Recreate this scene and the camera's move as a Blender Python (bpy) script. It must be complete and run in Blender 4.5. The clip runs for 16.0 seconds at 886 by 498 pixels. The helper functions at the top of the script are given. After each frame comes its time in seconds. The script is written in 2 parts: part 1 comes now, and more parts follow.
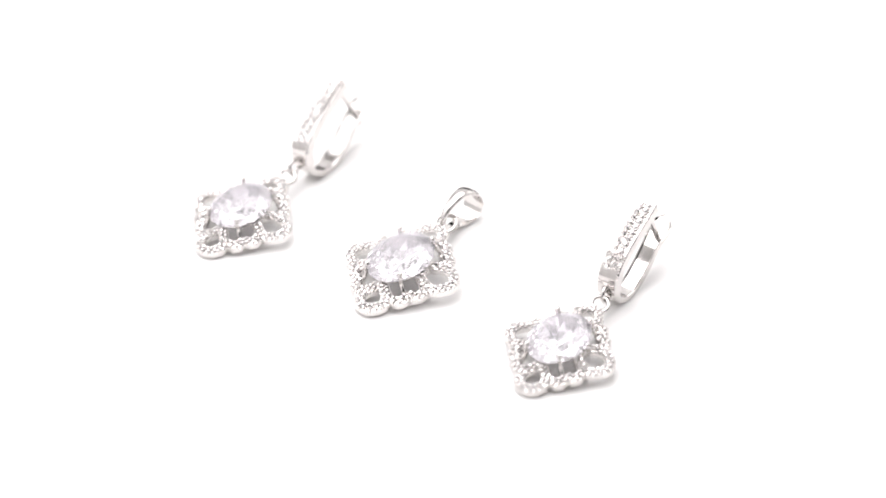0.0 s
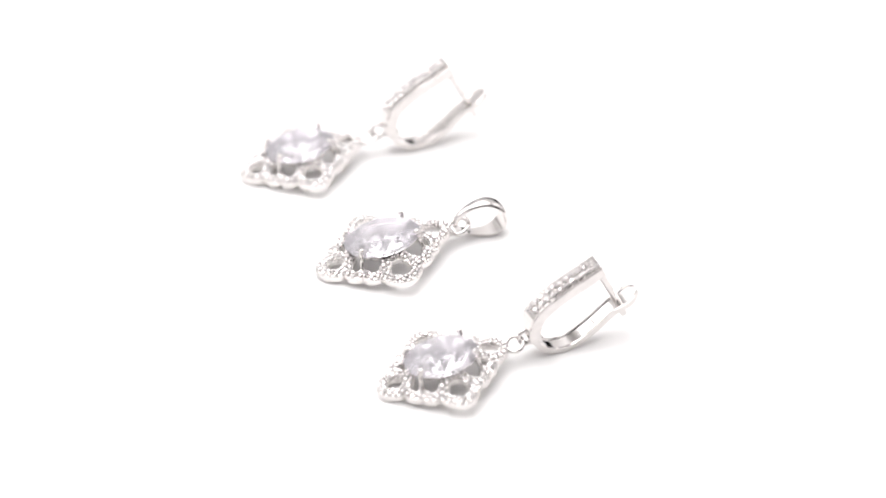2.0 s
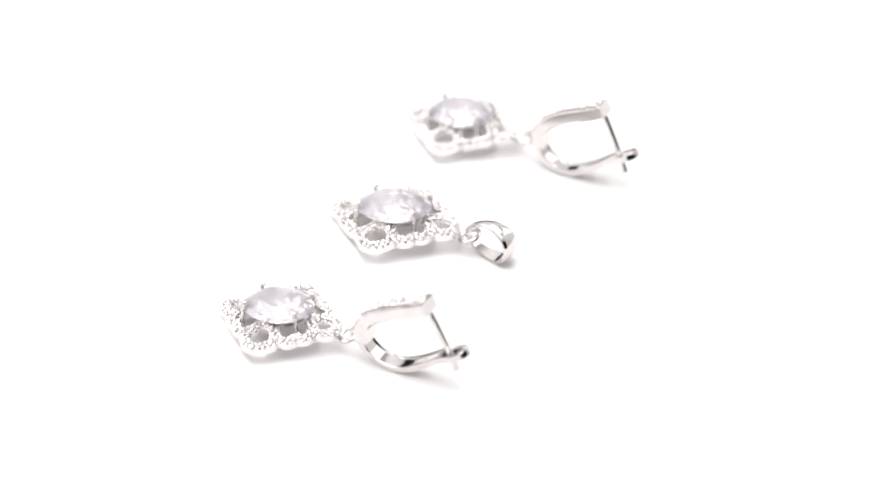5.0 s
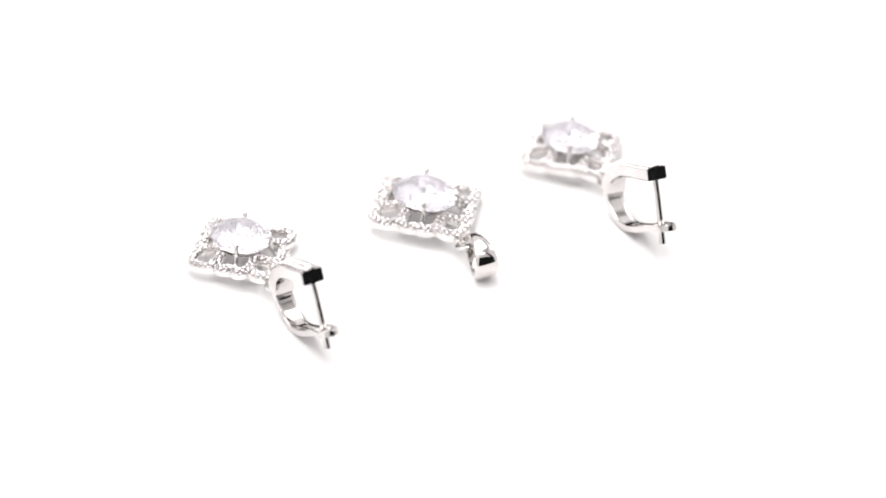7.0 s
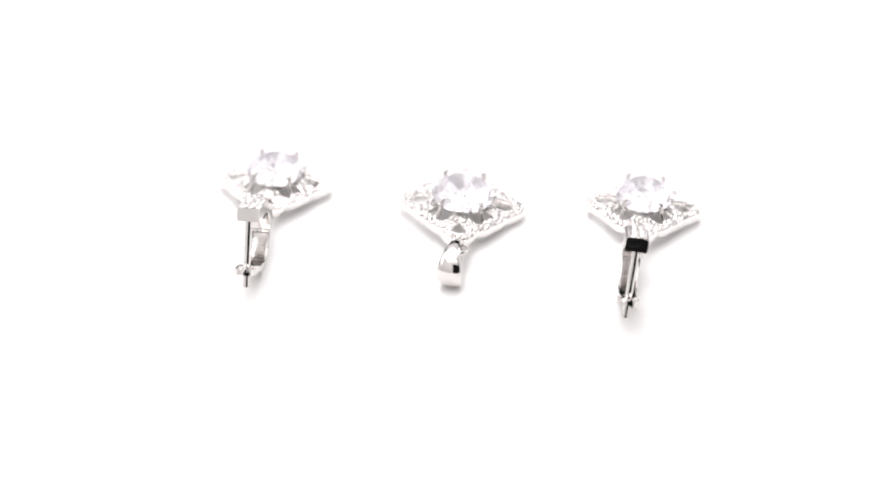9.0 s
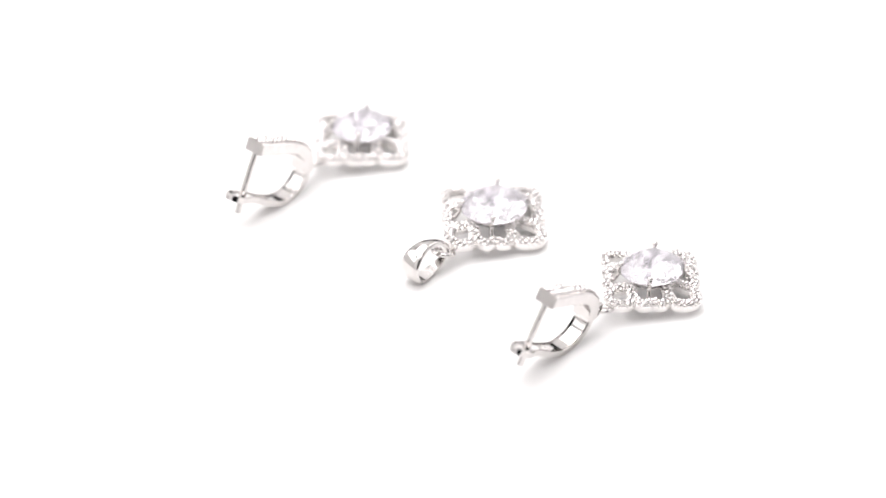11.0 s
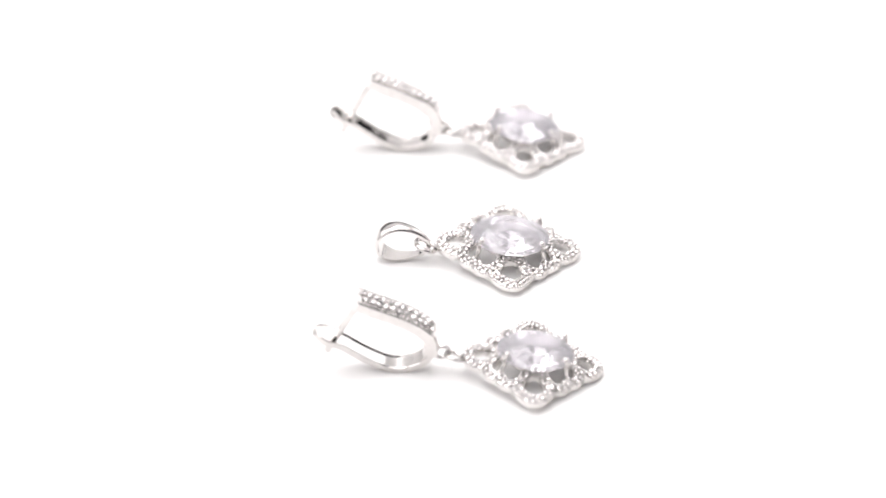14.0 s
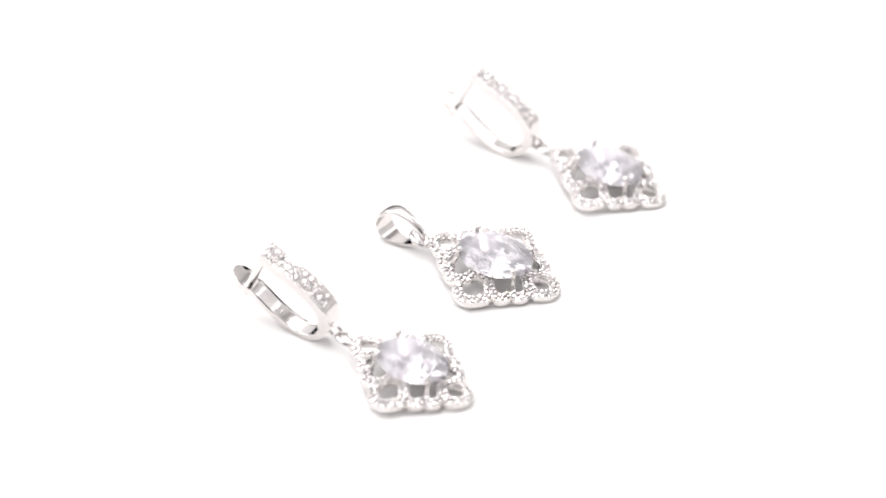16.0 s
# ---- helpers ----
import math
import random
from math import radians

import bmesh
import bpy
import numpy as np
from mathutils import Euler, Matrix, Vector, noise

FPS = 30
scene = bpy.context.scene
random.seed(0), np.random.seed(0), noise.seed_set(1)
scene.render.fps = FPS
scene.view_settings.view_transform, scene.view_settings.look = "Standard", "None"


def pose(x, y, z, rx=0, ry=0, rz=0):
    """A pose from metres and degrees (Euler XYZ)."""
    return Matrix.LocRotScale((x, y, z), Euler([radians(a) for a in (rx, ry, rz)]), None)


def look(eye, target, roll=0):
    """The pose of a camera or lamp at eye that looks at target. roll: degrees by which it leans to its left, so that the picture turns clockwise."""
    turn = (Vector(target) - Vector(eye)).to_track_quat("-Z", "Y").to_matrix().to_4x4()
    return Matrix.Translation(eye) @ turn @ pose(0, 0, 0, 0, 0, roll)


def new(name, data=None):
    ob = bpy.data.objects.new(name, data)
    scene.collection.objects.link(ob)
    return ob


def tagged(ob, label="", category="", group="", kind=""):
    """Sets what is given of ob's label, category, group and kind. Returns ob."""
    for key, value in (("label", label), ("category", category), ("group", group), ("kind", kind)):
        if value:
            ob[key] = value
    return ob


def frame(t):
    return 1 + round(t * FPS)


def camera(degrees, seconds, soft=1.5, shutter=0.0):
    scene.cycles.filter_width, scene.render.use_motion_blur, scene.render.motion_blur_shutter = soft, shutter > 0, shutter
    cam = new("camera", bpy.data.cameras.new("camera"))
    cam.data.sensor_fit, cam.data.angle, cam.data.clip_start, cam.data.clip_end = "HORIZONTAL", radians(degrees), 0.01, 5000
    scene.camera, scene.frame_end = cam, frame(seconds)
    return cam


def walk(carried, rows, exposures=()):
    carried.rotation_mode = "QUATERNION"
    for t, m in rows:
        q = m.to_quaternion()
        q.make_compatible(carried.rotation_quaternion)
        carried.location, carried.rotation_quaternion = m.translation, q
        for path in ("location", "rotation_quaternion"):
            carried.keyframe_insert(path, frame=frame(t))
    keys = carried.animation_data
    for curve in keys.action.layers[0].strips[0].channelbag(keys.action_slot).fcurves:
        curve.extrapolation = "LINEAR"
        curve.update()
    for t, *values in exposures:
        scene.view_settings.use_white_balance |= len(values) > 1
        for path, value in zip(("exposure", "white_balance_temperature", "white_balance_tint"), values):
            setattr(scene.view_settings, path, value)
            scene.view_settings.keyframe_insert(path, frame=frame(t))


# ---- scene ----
MM = 0.001

# ---- camera: it stands still on a tripod before the turntable ----
cam = camera(18.8, 16.0, soft=1.8)
EYE, AIM = (-0.00030, -0.25870, 0.19240), (-0.00030, 0.00050, 0.0)
walk(cam, [(0.0, look(EYE, AIM, 0.55)), (16.0, look(EYE, AIM, 0.55))], [(0.0, 0.0), (16.0, 0.0)])
cam.data.dof.use_dof = True
cam.data.dof.focus_distance = 0.3135
cam.data.dof.aperture_fstop = 15.0

# ---- light: a white photo tent with three softboxes and an added front fill, open to a dark room in front ----
world = bpy.data.worlds.new("world")
scene.world = world
world.use_nodes = True
world.node_tree.nodes["Background"].inputs["Color"].default_value = (0.012, 0.012, 0.013, 1)
world.node_tree.nodes["Background"].inputs["Strength"].default_value = 1.0


def softbox(name, eye, target, sx, sy, watts, colour=(0.99, 0.985, 1.0)):
    data = bpy.data.lights.new(name, "AREA")
    data.shape, data.size, data.size_y = "RECTANGLE", sx, sy
    data.energy, data.color = watts, colour
    ob = new(name, data)
    ob.matrix_world = look(eye, target)
    return tagged(ob, "unseen white studio softbox lamp in the photo tent", "studio lamp")


softbox("softbox_top", (-0.07, 0.12, 0.585), (-0.05, 0.10, 0.0), 0.62, 0.52, 3.6)
softbox("softbox_left", (-0.385, 0.05, 0.28), (0.0, 0.05, 0.20), 0.50, 0.40, 0.95)
softbox("softbox_right", (0.385, 0.24, 0.28), (0.0, 0.12, 0.20), 0.38, 0.40, 0.60)
# added fill lamp high in front, brightens the openwork holes and crown facets
softbox("fill_front", (0.0, -0.21, 0.52), (0.0, 0.02, 0.0), 0.50, 0.14, 0.45)


# ---- materials ----
def material(name):
    m = bpy.data.materials.new(name)
    m.use_nodes = True
    nt = m.node_tree
    return m, nt, nt.nodes["Principled BSDF"]


def noise_node(nt, scale, detail=3.0, where="Object"):
    co = nt.nodes.new("ShaderNodeTexCoord")
    n = nt.nodes.new("ShaderNodeTexNoise")
    n.inputs["Scale"].default_value, n.inputs["Detail"].default_value = scale, detail
    nt.links.new(co.outputs[where], n.inputs["Vector"])
    return n


def ramp(nt, fac, stops):
    r = nt.nodes.new("ShaderNodeValToRGB")
    r.color_ramp.elements[0].position, r.color_ramp.elements[0].color = stops[0][0], (*stops[0][1], 1)
    r.color_ramp.elements[1].position, r.color_ramp.elements[1].color = stops[1][0], (*stops[1][1], 1)
    nt.links.new(fac, r.inputs["Fac"])
    return r


def add_bump(nt, b, scale, strength, distance):
    n = noise_node(nt, scale, 4.0)
    bump = nt.nodes.new("ShaderNodeBump")
    bump.inputs["Strength"].default_value, bump.inputs["Distance"].default_value = strength, distance
    nt.links.new(n.outputs["Fac"], bump.inputs["Height"])
    nt.links.new(bump.outputs["Normal"], b.inputs["Normal"])


def metal(name, lo, hi, rough_lo, rough_hi, scale, bump):
    m, nt, b = material(name)
    b.inputs["Metallic"].default_value = 1.0
    n = noise_node(nt, scale)
    c = ramp(nt, n.outputs["Fac"], [(0.3, lo), (0.7, hi)])
    nt.links.new(c.outputs["Color"], b.inputs["Base Color"])
    r = ramp(nt, n.outputs["Fac"], [(0.35, (rough_lo,) * 3), (0.65, (rough_hi,) * 3)])
    nt.links.new(r.outputs["Color"], b.inputs["Roughness"])
    if bump:
        add_bump(nt, b, scale * 3, bump, 0.00002)
    return m


SILVER = metal("rhodium_silver", (0.645, 0.62, 0.605), (0.72, 0.695, 0.68), 0.07, 0.13, 900, 0.04)
CAST = metal("cast_silver", (0.77, 0.745, 0.73), (0.84, 0.815, 0.80), 0.12, 0.24, 1500, 0.25)
GRAIN = metal("bright_cut_silver", (0.68, 0.65, 0.635), (0.82, 0.79, 0.775), 0.06, 0.20, 2500, 0)


def crystal(name, colour, ior, fill):
    m = bpy.data.materials.new(name)
    m.use_nodes = True
    nt = m.node_tree
    nt.nodes.remove(nt.nodes["Principled BSDF"])
    g = nt.nodes.new("ShaderNodeBsdfGlass")
    g.inputs["Color"].default_value, g.inputs["IOR"].default_value = (*colour, 1), ior
    g.inputs["Roughness"].default_value = 0.0
    # pale diffuse share mixed in to brighten facets that would reflect the dark room
    fill_white = nt.nodes.new("ShaderNodeBsdfDiffuse")
    mottle = noise_node(nt, 260.0)
    tint = ramp(nt, mottle.outputs["Fac"], [(0.35, (0.93, 0.885, 0.945)), (0.65, (0.98, 0.955, 0.985))])
    nt.links.new(tint.outputs["Color"], fill_white.inputs["Color"])
    mix = nt.nodes.new("ShaderNodeMixShader")
    mix.inputs["Fac"].default_value = fill
    nt.links.new(g.outputs["BSDF"], mix.inputs[1])
    nt.links.new(fill_white.outputs["BSDF"], mix.inputs[2])
    nt.links.new(mix.outputs["Shader"], nt.nodes["Material Output"].inputs["Surface"])
    return m


ZIRCON = crystal("lilac_zirconia", (0.998, 0.99, 1.0), 1.6, 0.25)
# mirror metal standing in for the total internal reflection of the clear stone
PAVILION = metal("mirror_bright_pavilion", (0.985, 0.963, 0.985), (0.995, 0.984, 0.995), 0.01, 0.06, 300, 0)
# clear stones given a near-metal base that imitates their inner sparkle
MELEE, nt, b = material("sparkle_zirconia")
b.inputs["Base Color"].default_value = (0.83, 0.80, 0.79, 1)
b.inputs["Metallic"].default_value, b.inputs["Roughness"].default_value = 0.85, 0.04
b.inputs["Coat Weight"].default_value = 1.0
b.inputs["Coat Roughness"].default_value = 0.0

WHITE, nt, b = material("white_acrylic")
n = noise_node(nt, 60.0, 5.0)
c = ramp(nt, n.outputs["Fac"], [(0.3, (0.865, 0.85, 0.842)), (0.7, (0.89, 0.876, 0.868))])
nt.links.new(c.outputs["Color"], b.inputs["Base Color"])
b.inputs["Roughness"].default_value = 0.55
b.inputs["Specular IOR Level"].default_value = 0.25
add_bump(nt, b, 900.0, 0.05, 0.00005)

FABRIC, nt, b = material("white_tent_fabric")
n = noise_node(nt, 25.0, 5.0)
c = ramp(nt, n.outputs["Fac"], [(0.3, (0.64, 0.63, 0.625)), (0.7, (0.70, 0.69, 0.685))])
nt.links.new(c.outputs["Color"], b.inputs["Base Color"])
b.inputs["Roughness"].default_value = 0.9
add_bump(nt, b, 1200.0, 0.3, 0.0002)


# ---- mesh helpers ----
def part(name, bm, mat, parent=None, label="", smooth=40, m=None, data=None):
    if data is None:
        data = bpy.data.meshes.new(name)
        bmesh.ops.recalc_face_normals(bm, faces=bm.faces)
        for f in bm.faces:
            f.smooth = smooth > 0
        bm.to_mesh(data)
        bm.free()
        if smooth:
            data.set_sharp_from_angle(angle=radians(smooth))
        data.materials.append(mat)
    ob = new(name, data)
    ob.parent = parent
    if m is not None:
        ob.matrix_local = m
    if label:
        tagged(ob, label)
    return ob


def box(bm, x0, x1, y0, y1, z0, z1):
    v = [bm.verts.new((x, y, z)) for x in (x0, x1) for y in (y0, y1) for z in (z0, z1)]
    for q in ((0, 1, 3, 2), (4, 6, 7, 5), (0, 4, 5, 1), (2, 3, 7, 6), (0, 2, 6, 4), (1, 5, 7, 3)):
        bm.faces.new([v[i] for i in q])


def spline(points, closed, per=8):
    """Catmull-Rom through the points (any dimension)."""
    p = [np.array(q, float) for q in points]
    k = len(p)
    out = []
    for i in range(k if closed else k - 1):
        if closed:
            a, b, c, d = p[i - 1], p[i], p[(i + 1) % k], p[(i + 2) % k]
        else:
            a, b, c, d = p[max(i - 1, 0)], p[i], p[i + 1], p[min(i + 2, k - 1)]
        for j in range(per):
            t = j / per
            out.append(0.5 * (2 * b + (c - a) * t + (2 * a - 5 * b + 4 * c - d) * t * t + (3 * b - a - 3 * c + d) * t ** 3))
    if not closed:
        out.append(p[-1])
    return out


def even(points, closed, step):
    """Points at about equal steps along a polyline."""
    p = [np.array(q, float) for q in points]
    if closed:
        p = p + [p[0]]
    s = np.concatenate([[0], np.cumsum([np.linalg.norm(b - a) for a, b in zip(p, p[1:])])])
    k = max(3, round(s[-1] / step))
    at = np.linspace(0, s[-1], k, endpoint=not closed) if not closed else np.arange(k) * s[-1] / k
    q = np.array(p)
    return [np.array([np.interp(u, s, q[:, j]) for j in range(q.shape[1])]) for u in at]


def sweep(bm, path, profile, ref, closed=False, widths=None):
    """Sweeps a closed profile (u across, v along ref) along the path, in millimetres."""
    ref = np.array(ref, float)
    k, rings = len(path), []
    for i, p in enumerate(path):
        a = path[i - 1] if (i or closed) else p
        b = path[(i + 1) % k] if (i < k - 1 or closed) else p
        t = (b - a) / (np.linalg.norm(b - a) + 1e-9)
        side = np.cross(ref, t)
        side /= np.linalg.norm(side) + 1e-9
        su, sv = widths[i] if widths else (1.0, 1.0)
        rings.append([bm.verts.new((p + side * u * su + ref * v * sv) * MM) for u, v in profile])
    m = len(profile)
    for i in range(k if closed else k - 1):
        r0, r1 = rings[i], rings[(i + 1) % k]
        for j in range(m):
            bm.faces.new((r0[j], r0[(j + 1) % m], r1[(j + 1) % m], r1[j]))
    if not closed:
        bm.faces.new(rings[0][::-1])
        bm.faces.new(rings[-1])
    return rings


def circle(r, k=12):
    return [(r * math.cos(2 * math.pi * i / k), r * math.sin(2 * math.pi * i / k)) for i in range(k)]


def rounded(w, z0, z1, r):
    """A box profile with cut and rounded corners."""
    h = w / 2
    return [(-h, z0 + r), (-h + r * 0.3, z0 + r * 0.3), (-h + r, z0), (h - r, z0), (h - r * 0.3, z0 + r * 0.3), (h, z0 + r),
            (h, z1 - r), (h - r * 0.3, z1 - r * 0.3), (h - r, z1), (-h + r, z1), (-h + r * 0.3, z1 - r * 0.3), (-h, z1 - r)]


def ball(bm, c, r, sz=1.0, seg=8, rows=5):
    m = Matrix.Translation(Vector(c) * MM) @ Matrix.Diagonal((r * MM, r * MM, r * sz * MM, 1))
    bmesh.ops.create_uvsphere(bm, u_segments=seg, v_segments=rows, radius=1.0, matrix=m)


def bead(v, f, c, r):
    """An octahedral grain, added to plain lists."""
    k = len(v)
    x, y, z = c
    for dx, dy, dz in ((r, 0, 0), (0, r, 0), (-r, 0, 0), (0, -r, 0), (0, 0, r)):
        v.append(((x + dx) * MM, (y + dy) * MM, (z + dz) * MM))
    h = r * 0.75
    for dx, dy in ((h, h), (-h, h), (-h, -h), (h, -h)):
        v.append(((x + dx * 0.8) * MM, (y + dy * 0.8) * MM, (z + h * 0.55) * MM))
    for i in range(4):
        j = (i + 1) % 4
        f.append((k + i, k + 5 + i, k + 4))
        f.append((k + 5 + i, k + j, k + 4))


def brilliant(a, b, crown, pavilion, girdle, n=8, table=0.57, stepped=False):
    """An oval brilliant cut, girdle at z = 0: table, stars, kites, girdle and pavilion facets."""
    bm = bmesh.new()

    def pt(ang, r, z):
        return bm.verts.new((a * r * math.cos(ang) * MM, b * r * math.sin(ang) * MM, z * MM))

    st = 2 * math.pi / n
    g = girdle / 2
    T = [pt(k * st, table, g + crown) for k in range(n)]
    M = [pt((k + 0.5) * st, 0.80, g + crown * 0.56) for k in range(n)]
    G = [pt(k * st / 2, 1.0, g) for k in range(2 * n)]
    H = [pt(k * st / 2, 1.0, -g) for k in range(2 * n)]
    N = [pt((k + 0.5) * st, 0.66 if stepped else 0.40, -g - pavilion * (0.36 if stepped else 0.72)) for k in range(n)]
    C = pt(0, 0.0, -g - pavilion)
    Q = [pt(k * st, 0.34, -g - pavilion * 0.68) for k in range(n)] if stepped else []
    bm.faces.new(T)
    for k in range(n):
        j = (k + 1) % n
        bm.faces.new((T[k], M[k], T[j]))
        bm.faces.new((T[k], M[k - 1], G[2 * k]))
        bm.faces.new((T[k], G[2 * k], M[k]))
        bm.faces.new((M[k], G[2 * k], G[2 * k + 1]))
        bm.faces.new((M[k], G[2 * k + 1], G[2 * j]))
        bm.faces.new((N[k], H[2 * k + 1], H[2 * k]))
        bm.faces.new((N[k], H[2 * j], H[2 * k + 1]))
        if stepped:
            bm.faces.new((Q[k], N[k], H[2 * k]))
            bm.faces.new((Q[k], H[2 * k], N[k - 1]))
            bm.faces.new((Q[k], Q[j], N[k]))
            bm.faces.new((C, Q[j], Q[k]))
        else:
            bm.faces.new((C, N[k], H[2 * k]))
            bm.faces.new((C, H[2 * k], N[k - 1]))
    for k in range(2 * n):
        j = (k + 1) % (2 * n)
        bm.faces.new((G[k], H[k], H[j], G[j]))
    return bm


# ---- the tent and the turntable ----
def slab(name, label, mat, x0, x1, y0, y1, z0, z1, category="", kind="structure"):
    bm = bmesh.new()
    box(bm, x0, x1, y0, y1, z0, z1)
    ob = part(name, bm, mat, smooth=0)
    return tagged(ob, label, category, kind=kind)


slab("floor", "white tabletop under the turntable", WHITE, -0.42, 0.42, -0.36, 0.46, -0.045, -0.025, "tabletop")
slab("wall_left", "white fabric side of a photo tent", FABRIC, -0.42, -0.40, -0.36, 0.46, -0.025, 0.62, "tent wall")
slab("wall_right", "white fabric side of a photo tent", FABRIC, 0.40, 0.42, -0.17, 0.46, -0.025, 0.62, "tent wall")
slab("wall_back", "white fabric back of a photo tent", FABRIC, -0.40, 0.40, 0.44, 0.46, 0.15, 0.62, "tent wall")
slab("wall_front", "white fabric front flap of a photo tent", FABRIC, -0.40, -0.035, -0.27, -0.252, -0.025, 0.62, "tent wall")
slab("wall_front_1", "white fabric front flap above the camera opening", FABRIC, -0.035, 0.40, -0.27, -0.252, 0.27, 0.62, "tent wall")
slab("ceiling", "white fabric top of a photo tent", FABRIC, -0.42, 0.42, -0.36, 0.46, 0.62, 0.63, "tent ceiling")

bm = bmesh.new()
DISC = 0.215
rings = []
for r, z in ((0.0, -0.024), (DISC - 0.001, -0.024), (DISC, -0.023), (DISC, -0.001), (DISC - 0.0003, -0.0003), (DISC - 0.001, 0.0), (0.0, 0.0)):
    rings.append([bm.verts.new((r * math.cos(i * math.pi / 64), r * math.sin(i * math.pi / 64), z)) for i in range(128)] if r else [bm.verts.new((0, 0, z))])
for r0, r1 in zip(rings, rings[1:]):
    for i in range(128):
        q = [r0[i % len(r0)], r0[(i + 1) % 128 % len(r0)], r1[(i + 1) % 128 % len(r1)], r1[i % len(r1)]]
        bm.faces.new(list(dict.fromkeys(q)))
turntable = tagged(part("turntable", bm, WHITE, smooth=30), "plain matt white rotating display turntable", "turntable", kind="structure")


# ---- the jewellery, in millimetres: x across, y towards the hanging loop, z up ----
def lattice_paths(a, b):
    """Centre lines of the openwork: four side loops with a double scallop and four round corner bows."""
    corners = [np.array(p, float) for p in ((0, b), (a, 0), (0, -b), (-a, 0))]
    side_half = [(0.0, 0.42), (0.42, -0.02), (1.0, -0.24), (1.6, -0.06), (2.08, 0.44), (2.34, 1.1), (2.38, 1.75), (2.2, 2.4)]
    loop = [(-p, q) for p, q in side_half[:0:-1]] + side_half
    apex = [c * (1 - 4.25 / np.linalg.norm(c)) for c in corners]
    sides, bows = [], []
    for i in range(4):
        c0, c1 = corners[i], corners[(i + 1) % 4]
        mid, along = (c0 + c1) / 2, (c1 - c0) / np.linalg.norm(c1 - c0)
        inward = np.array((along[1], -along[0]))
        stretch = np.linalg.norm(c1 - c0) / 11.4
        sides.append([apex[i]] + [mid + along * p * stretch + inward * q for p, q in loop] + [apex[(i + 1) % 4]])
    for i in range(4):
        c, before, after = corners[i], corners[i - 1], corners[(i + 1) % 4]
        axis = c / np.linalg.norm(c)
        cross = np.array((-axis[1], axis[0]))
        half = math.acos(float(np.dot(axis, (c - before) / np.linalg.norm(c - before))))
        hub = c - axis * (BOW - 0.2) / math.sin(half)
        reach = math.pi / 2 - half
        arc = [hub + BOW * (axis * math.cos(t) + cross * math.sin(t)) for t in np.linspace(-reach, reach, 7)]
        ends = []
        for far, order in ((before, 1), (after, -1)):
            mid, along = (c + far) / 2, (c - far) / np.linalg.norm(c - far)
            inward = np.array((along[1], -along[0])) * order
            ends.append([mid + along * p + inward * q for p, q in ((2.46, 1.15), (2.62, 0.50), (3.05, 0.02))])
        if np.linalg.norm(ends[0][2] - arc[0]) > np.linalg.norm(ends[0][2] - arc[-1]):
            arc = arc[::-1]
        bows.append(ends[0] + arc + ends[1][::-1])
    return sides, bows


BOW = 1.5
TOP = 1.08
WIDE = 1.14


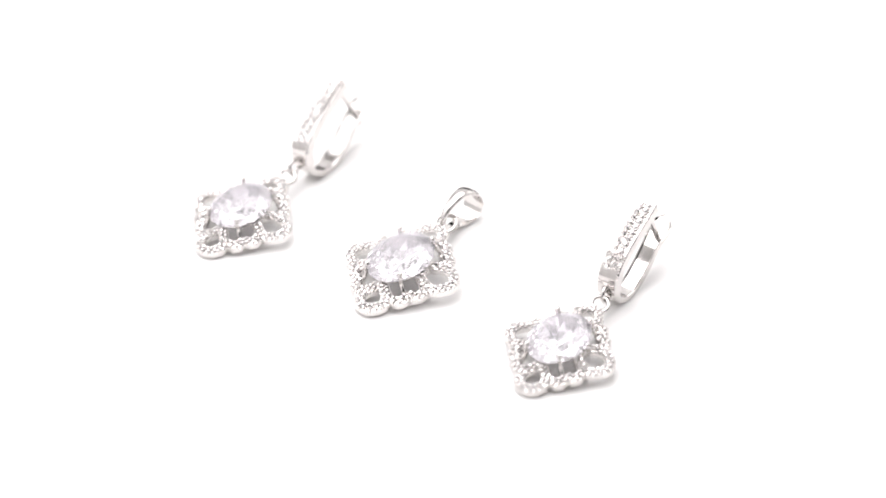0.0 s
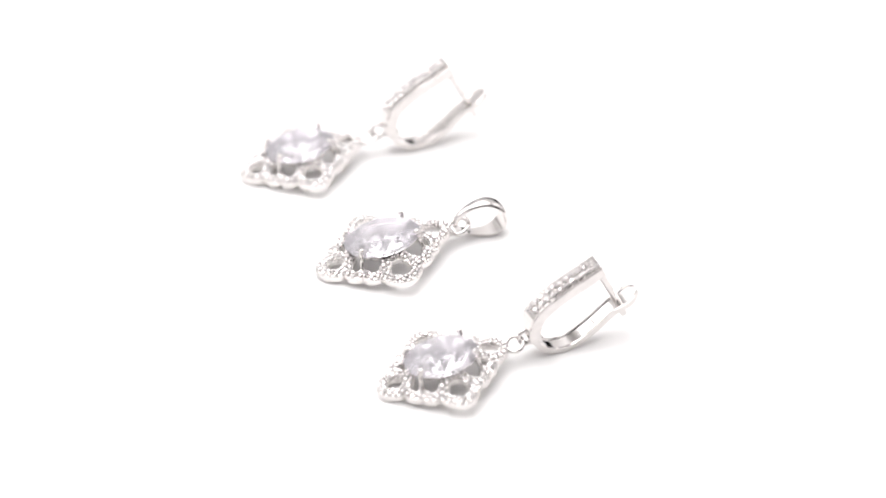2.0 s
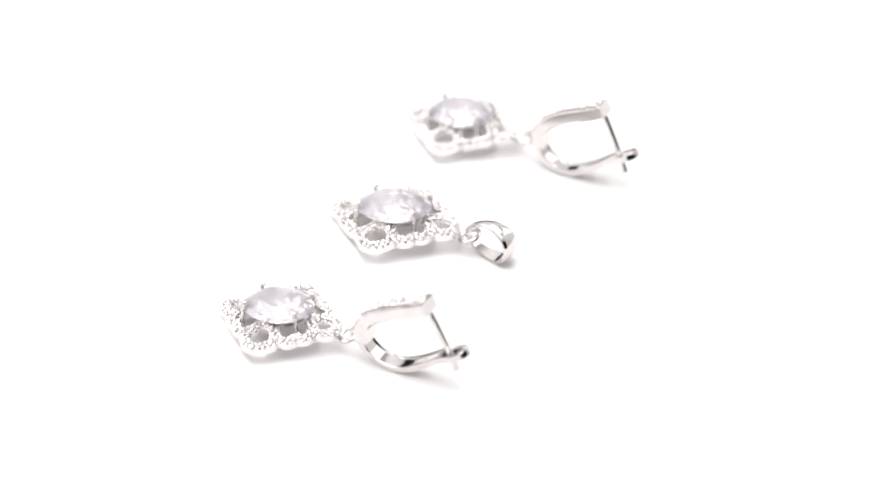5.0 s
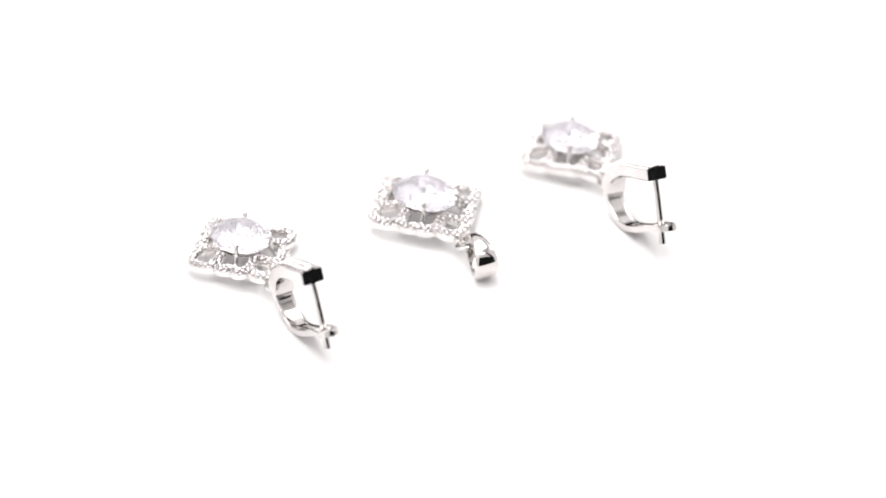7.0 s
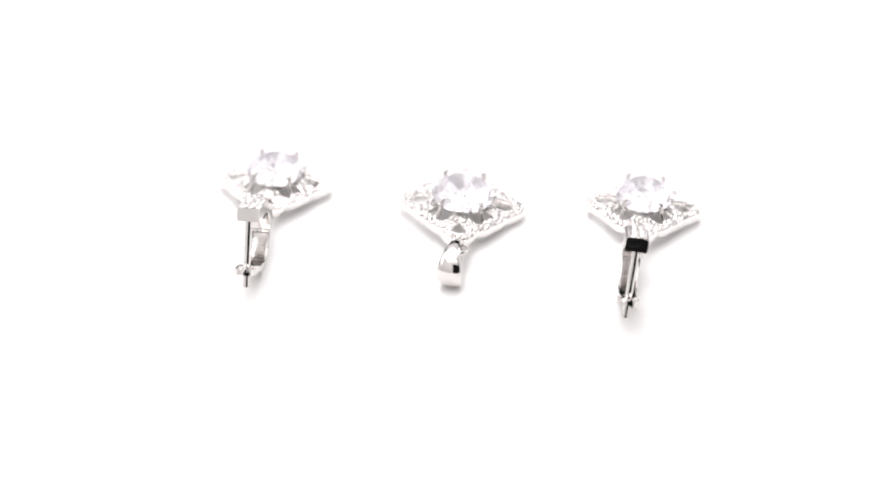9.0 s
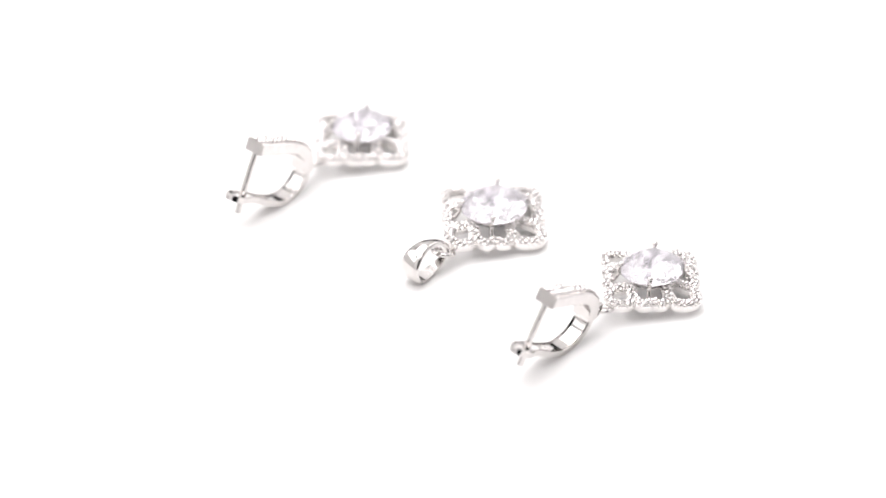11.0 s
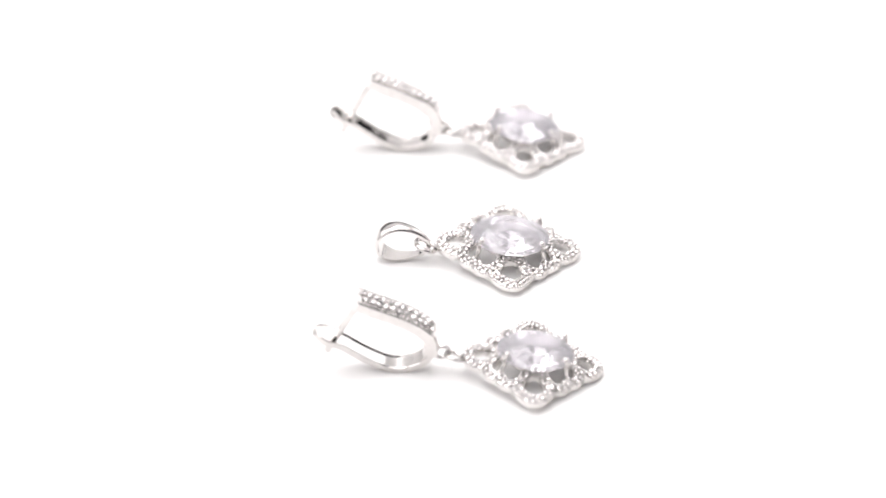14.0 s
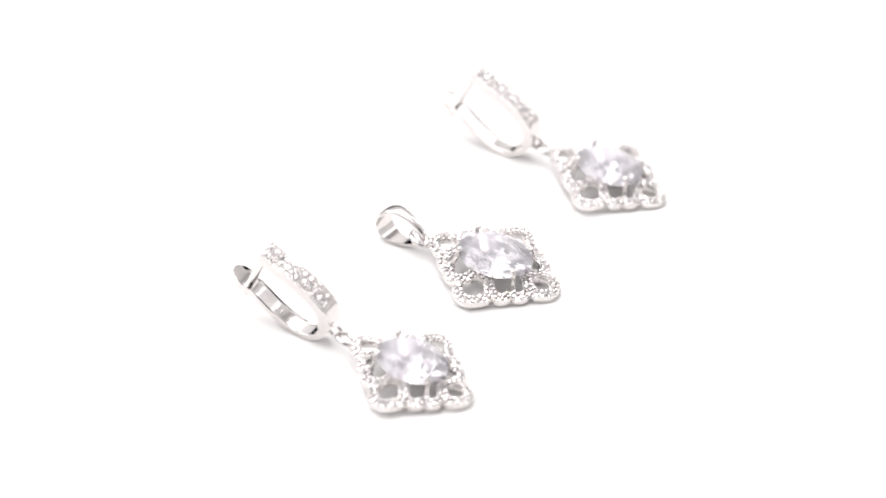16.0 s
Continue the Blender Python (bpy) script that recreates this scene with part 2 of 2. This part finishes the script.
def openwork(thing, size, m, mesh_stone, crown, pavilion):
    """The pave-set openwork plate with its stones, grains, gallery, prongs and oval stone."""
    a, b = 7.28 * size, 8.58 * size
    k = size

    def lift(x, y):
        return 1.25 * max(0.0, 1.0 - abs(x) / a - abs(y) / b)

    sides, bows = lattice_paths(a / k, b / k)
    bm = bmesh.new()
    grains_v, grains_f, seats = [], [], []
    for pts, closed in [(p, False) for p in sides] + [(p, False) for p in bows]:
        path = [np.array((q[0] * k, q[1] * k, lift(q[0] * k, q[1] * k))) for q in spline(pts, closed, 5)]
        sweep(bm, path, rounded(WIDE * k, 0.0, TOP - 0.16, 0.10), (0, 0, 1), closed)
        def across(line, i):
            t = line[(i + 1) % len(line)] - line[i - 1] if closed or 0 < i < len(line) - 1 else line[-1] - line[-2]
            return np.array((-t[1], t[0], 0)) / (np.hypot(t[0], t[1]) + 1e-9)

        line = even(path, closed, 0.33 * k)
        for i, q in enumerate(line):
            seats.append(q + across(line, i) * (0.28 * k if i % 2 else -0.28 * k) + np.array((0, 0, TOP)))
        fine = even(path, closed, 0.25 * k)
        for i, q in enumerate(fine):
            for o in (-0.60, 0.60):
                bead(grains_v, grains_f, q + across(fine, i) * o * k + np.array((0, 0, TOP - 0.36 + random.uniform(-0.08, 0.08))), random.uniform(0.11, 0.15))
            for o in (-0.52, -0.28, 0.0, 0.28, 0.52):
                if random.random() < 0.85:
                    c = q + across(fine, i) * (o * k + random.uniform(-0.06, 0.06)) + np.array((0, 0, TOP - 0.06 + random.uniform(-0.05, 0.06)))
                    bead(grains_v, grains_f, c, random.uniform(0.08, 0.13))
    part("openwork_plate", bm, CAST, thing, "scalloped cast silver openwork", m=m)
    data = bpy.data.meshes.new("beading")
    data.from_pydata(grains_v, [], grains_f)
    data.materials.append(GRAIN)
    tagged(part("beading", None, None, thing, "tiny silver setting grains", m=m, data=data), kind="stuff")
    kept = []
    for q in seats:
        if all(np.hypot(*(q - o)[:2]) > 0.42 * k for o in kept):
            kept.append(q)
    for q in kept:
        tilt = pose(0, 0, 0, random.uniform(-30, 30), random.uniform(-30, 30), random.uniform(0, 360))
        part("pave_stone", None, None, thing, m=m @ Matrix.Translation(Vector(q) * MM) @ tilt, data=mesh_stone)
    # gallery ring and prongs under the oval stone
    oa, ob_ = 3.80 * k, 4.76 * k
    gz = 2.46
    bm = bmesh.new()
    ring = [np.array((oa * 0.66 * math.cos(t), ob_ * 0.66 * math.sin(t), gz - 1.25)) for t in np.linspace(0, 2 * math.pi, 40, endpoint=False)]
    sweep(bm, ring, circle(0.16, 8), (0, 0, 1), True)
    part("gallery_ring", bm, SILVER, thing, m=m)
    for sx in (-1, 1):
        for sy in (-1, 1):
            ang = radians(51)
            ex, ey = sx * math.cos(ang), sy * math.sin(ang)
            nx, ny = sx * b / math.hypot(a, b), sy * a / math.hypot(a, b)
            knee = np.array((oa * 1.02 * ex, ob_ * 1.02 * ey, gz - 0.35))
            foot = np.array((knee[0] + nx * 0.5 * k, knee[1] + ny * 0.5 * k, 1.0))
            tip = np.array((oa * 1.03 * ex, ob_ * 1.03 * ey, gz + 0.5))
            over = np.array((oa * 0.97 * ex, ob_ * 0.97 * ey, gz + 0.86))
            path = spline([foot, knee, tip, over], False, 6)
            bm = bmesh.new()
            sweep(bm, path, circle(0.27, 10), (-ey, ex, 0.0), False)
            ball(bm, over, 0.37, 0.95, 12, 8)
            part("prong", bm, SILVER, thing, "ball-tipped silver prong", m=m)
    bm = brilliant(oa, ob_, crown, pavilion, 0.14, 8, 0.60, True)
    # pavilion facets get the mirror that imitates the stone's inner brilliance
    for f in bm.faces:
        if f.calc_center_median().z < -0.0001:
            f.material_index = 1
    stone = part("oval_stone", bm, ZIRCON, thing, "faceted oval pale lilac zirconia", smooth=0, m=m @ Matrix.Translation((0, 0, gz * MM)))
    stone.data.materials.append(PAVILION)


def ring_part(name, thing, c, r, wire, m_tilt, label=""):
    bm = bmesh.new()
    path = [np.array((r * math.cos(t), r * math.sin(t), 0)) for t in np.linspace(0, 2 * math.pi, 32, endpoint=False)]
    sweep(bm, path, circle(wire, 10), (0, 0, 1), True)
    return part(name, bm, SILVER, thing, label, m=Matrix.Translation(Vector(c) * MM) @ m_tilt)


bm = brilliant(0.27, 0.27, 0.16, 0.22, 0.02, 6, 0.5)
for v in bm.verts:
    v.co.z += 0.00004
proto = part("pave_stone", bm, MELEE, smooth=0)
SMALL = proto.data
bpy.data.objects.remove(proto)
bm = brilliant(0.37, 0.37, 0.24, 0.30, 0.03, 8, 0.5)
proto = part("pave_stone", bm, MELEE, smooth=0)
MEDIUM = proto.data
bpy.data.objects.remove(proto)


def make_pendant(name):
    thing = new(name)
    tagged(thing, "silver openwork pendant with oval lilac stone and bail, on a turntable", "pendant")
    openwork(thing, 1.0, pose(0.30 * MM, -0.1 * MM, 0.94 * MM, 5.6, -3.2, 0), SMALL, 1.15, 2.9)
    ring_part("jump_ring", thing, (0.2, 9.75, 2.05), 1.25, 0.31, pose(0, 0, 0, 22, 6, 0), "small round silver jump ring")
    # bail: a teardrop loop, broad at its far end
    loop = [(9.35, 2.6), (9.95, 3.6), (11.4, 4.55), (13.3, 4.85), (15.0, 4.05), (15.65, 2.5), (15.1, 1.0), (13.7, 0.30), (12.0, 0.40), (10.3, 1.0), (9.5, 1.75)]
    wide = [0.75, 0.95, 1.35, 1.9, 2.6, 3.0, 2.75, 2.1, 1.45, 0.95, 0.75]
    pts = spline([(0.0, y, z, w) for (y, z), w in zip(loop, wide)], True, 6)
    prof = [(0.30, -0.5), (0.30, 0.5), (0.12, 0.5), (-0.08, 0.44), (-0.2, 0.3), (-0.27, 0.0), (-0.2, -0.3), (-0.08, -0.44), (0.12, -0.5)]
    prof = [(-u, v) for u, v in prof]
    bm = bmesh.new()
    sweep(bm, [q[:3] for q in pts], prof, (1, 0, 0), True, [(1.0, q[3]) for q in pts])
    swing = Matrix.Translation((0, 9.6 * MM, 0)) @ pose(0, 0, 0, 0, 0, -8) @ Matrix.Translation((0, -9.6 * MM, 0))
    part("bail", bm, SILVER, thing, "polished teardrop silver bail", 50, m=swing)
    return thing


def make_earring(name, lean):
    thing = new(name)
    tagged(thing, "silver lever-back earring with openwork drop and oval stone, on a turntable", "earring")
    openwork(thing, 0.92, pose(0, 0.1 * MM, 0.90 * MM, 6.2, -1.5, 0), SMALL, 1.15, 2.6)
    ring_part("jump_ring", thing, (0.0, 8.95, 2.35), 1.00, 0.28, pose(0, 0, 0, 18, 16, 0), "small round silver jump ring")
    ring_part("hoop_eye", thing, (0.0, 10.35, 2.95), 0.90, 0.27, pose(0, 0, 0, 0, 82, 0), "silver eye ring below the hoop")
    # hoop bar, from its end over the bend to the hinge
    cl = [(19.7, 10.25), (17.6, 9.2), (15.4, 8.2), (13.45, 7.1), (12.0, 5.85), (11.4, 4.65), (11.35, 3.6), (11.55, 2.75)]
    path = [np.array((0.0, y, z)) for y, z in spline(cl, False, 6)]
    bm = bmesh.new()
    prof = [(-0.80, -1.12), (-0.64, -1.3), (0.64, -1.3), (0.80, -1.15), (0.80, 1.15), (0.64, 1.3), (-0.64, 1.3), (-0.80, 1.12)]
    sweep(bm, path, prof, (1, 0, 0))
    part("hoop", bm, SILVER, thing, "polished silver hoop bar", 35, m=lean)
    return thing, path


def earring(name, roll, slide):
    lean = Matrix.Translation((0, slide * MM, 9.1 * MM)) @ pose(0, 0, 0, 0, roll, 0) @ Matrix.Translation((0, 0, -9.0 * MM))
    thing, path = make_earring(name, lean)
    # the outer face of the bar: two rows of stones between beaded edges
    run = even(path[:27], False, 0.39)
    gv, gf = [], []
    for i, q in enumerate(run):
        t = run[min(i + 1, len(run) - 1)] - run[max(i - 1, 0)]
        t /= np.linalg.norm(t)
        out = np.array((0.0, t[2], -t[1]))
        out = out if out[2] > 0 else -out
        q0 = q + out * 0.80
        turn = Vector(out).to_track_quat("Z", "Y").to_matrix().to_4x4()
        if 0 < i < len(run) - 1:
            c = q0 + out * 0.10 + np.array((0.45 if i % 2 else -0.45, 0, 0))
            part("pave_stone", None, None, thing, m=lean @ Matrix.Translation(Vector(c) * MM) @ turn @ pose(0, 0, 0, random.uniform(-14, 14), random.uniform(-14, 14), random.uniform(0, 90)), data=MEDIUM)
            for dx in (0.28, 0.5, 0.72, 0.0, -0.85):
                bead(gv, gf, q0 + np.array((dx * (-1 if i % 2 else 1), 0, 0)) + out * 0.10 + t * random.uniform(-0.09, 0.09), 0.16)
    for q in even(path[:29], False, 0.30):
        j = min(range(len(path)), key=lambda k: np.linalg.norm(path[k] - q))
        t = path[min(j + 1, len(path) - 1)] - path[max(j - 1, 0)]
        t /= np.linalg.norm(t)
        out = np.array((0.0, t[2], -t[1]))
        out = out if out[2] > 0 else -out
        for sx in (-1.2, 1.2):
            bead(gv, gf, q + out * 0.74 + np.array((sx, 0, 0)), 0.17)
    data = bpy.data.meshes.new("beading")
    data.from_pydata(gv, [], gf)
    data.materials.append(GRAIN)
    tagged(part("beading", None, None, thing, "milled silver bead edging", data=data, m=lean), kind="stuff")
    # ear post
    bm = bmesh.new()
    post = spline([np.array((0, 19.4, 9.7)), np.array((0, 20.6, 7.6)), np.array((0, 22.0, 4.9)), np.array((0, 23.15, 2.4))], False, 5)
    sweep(bm, post, circle(0.42, 12), (1, 0, 0))
    part("ear_post", bm, SILVER, thing, "straight silver ear post", m=lean)
    # lever with a raised rim and a spoon end
    cl = [(11.5, 2.6), (12.4, 1.4), (14.2, 0.48), (16.3, 0.58), (18.8, 1.9), (21.2, 3.7), (23.0, 4.65), (24.6, 5.65)]
    path = even([np.array((0.0, y, z)) for y, z in spline(cl, False, 8)], False, 0.22)
    k = len(path)
    ws = []
    for i in range(k):
        s = i / (k - 1)
        w = 1.10 + 0.26 * math.exp(-((s - 0.89) / 0.08) ** 2)
        if s > 0.90:
            w *= math.sqrt(max(0.03, 1 - ((s - 0.90) / 0.101) ** 2))
        ws.append((1.0, w))
    prof = [(-0.42, -1.0), (-0.42, 1.0), (0.30, 1.0), (0.36, 0.9), (0.30, 0.80), (0.16, 0.70), (0.16, -0.70), (0.30, -0.80), (0.36, -0.9), (0.30, -1.0)]
    bm = bmesh.new()
    sweep(bm, path, prof, (1, 0, 0), False, ws)
    lever = part("lever", bm, SILVER, thing, "curved silver lever with a spoon end", 35, m=lean)
    # stamped mark in the lever: illegible bars
    bm = bmesh.new()
    at, nxt = path[int(k * 0.55)], path[int(k * 0.55) + 1]
    t = (nxt - at) / np.linalg.norm(nxt - at)
    up = np.array((0, -t[2], t[1]))
    for j in (-1, 0, 1):
        c = at + t * j * 0.6 + up * 0.18
        for s in (-0.3, 0.0, 0.3):
            ball(bm, c + np.array((s, 0, 0)), 0.14, 0.6, 6, 4)
    part("stamp", bm, SILVER, lever, "tiny illegible stamped mark")
    # hinge pin
    bm = bmesh.new()
    pin = [np.array((-1.05, 11.75, 2.35)), np.array((1.05, 11.75, 2.35))]
    sweep(bm, pin, circle(0.36, 12), (0, 0, 1))
    part("hinge_pin", bm, SILVER, thing, "silver hinge pin", m=lean)
    return thing


pendant = make_pendant("pendant")
earring_one = earring("earring", 0.0, -0.35)
tagged(earring_one, group="pair of earrings")

# places on the turntable: x, y in metres, turn in degrees
PLACES = {"pendant": (-0.00528, -0.00529, -31.5), "first": (0.01310, -0.02060, -33.0), "second": (-0.02470, 0.00468, -34.5)}
earring_two = tagged(earring("earring", -5.5, 0.2), group="pair of earrings")


def turned(t):
    """Degrees by which the turntable has turned at t seconds."""
    return -16.74 * t - 1.10 * math.sin(math.pi * t / 16) + 1.20 * math.sin(math.pi * t / 8) + 0.10 * math.sin(math.pi * t / 4)


def motions():
    times = [0.8 * i for i in range(21)]
    for ob, place in ((turntable, (0, 0, 0)), (pendant, PLACES["pendant"]), (earring_one, PLACES["first"]), (earring_two, PLACES["second"])):
        x, y, rz = place
        walk(ob, [(t, pose(0, 0, 0, 0, 0, turned(t)) @ pose(x, y, 0, 0, 0, rz)) for t in times])


motions()
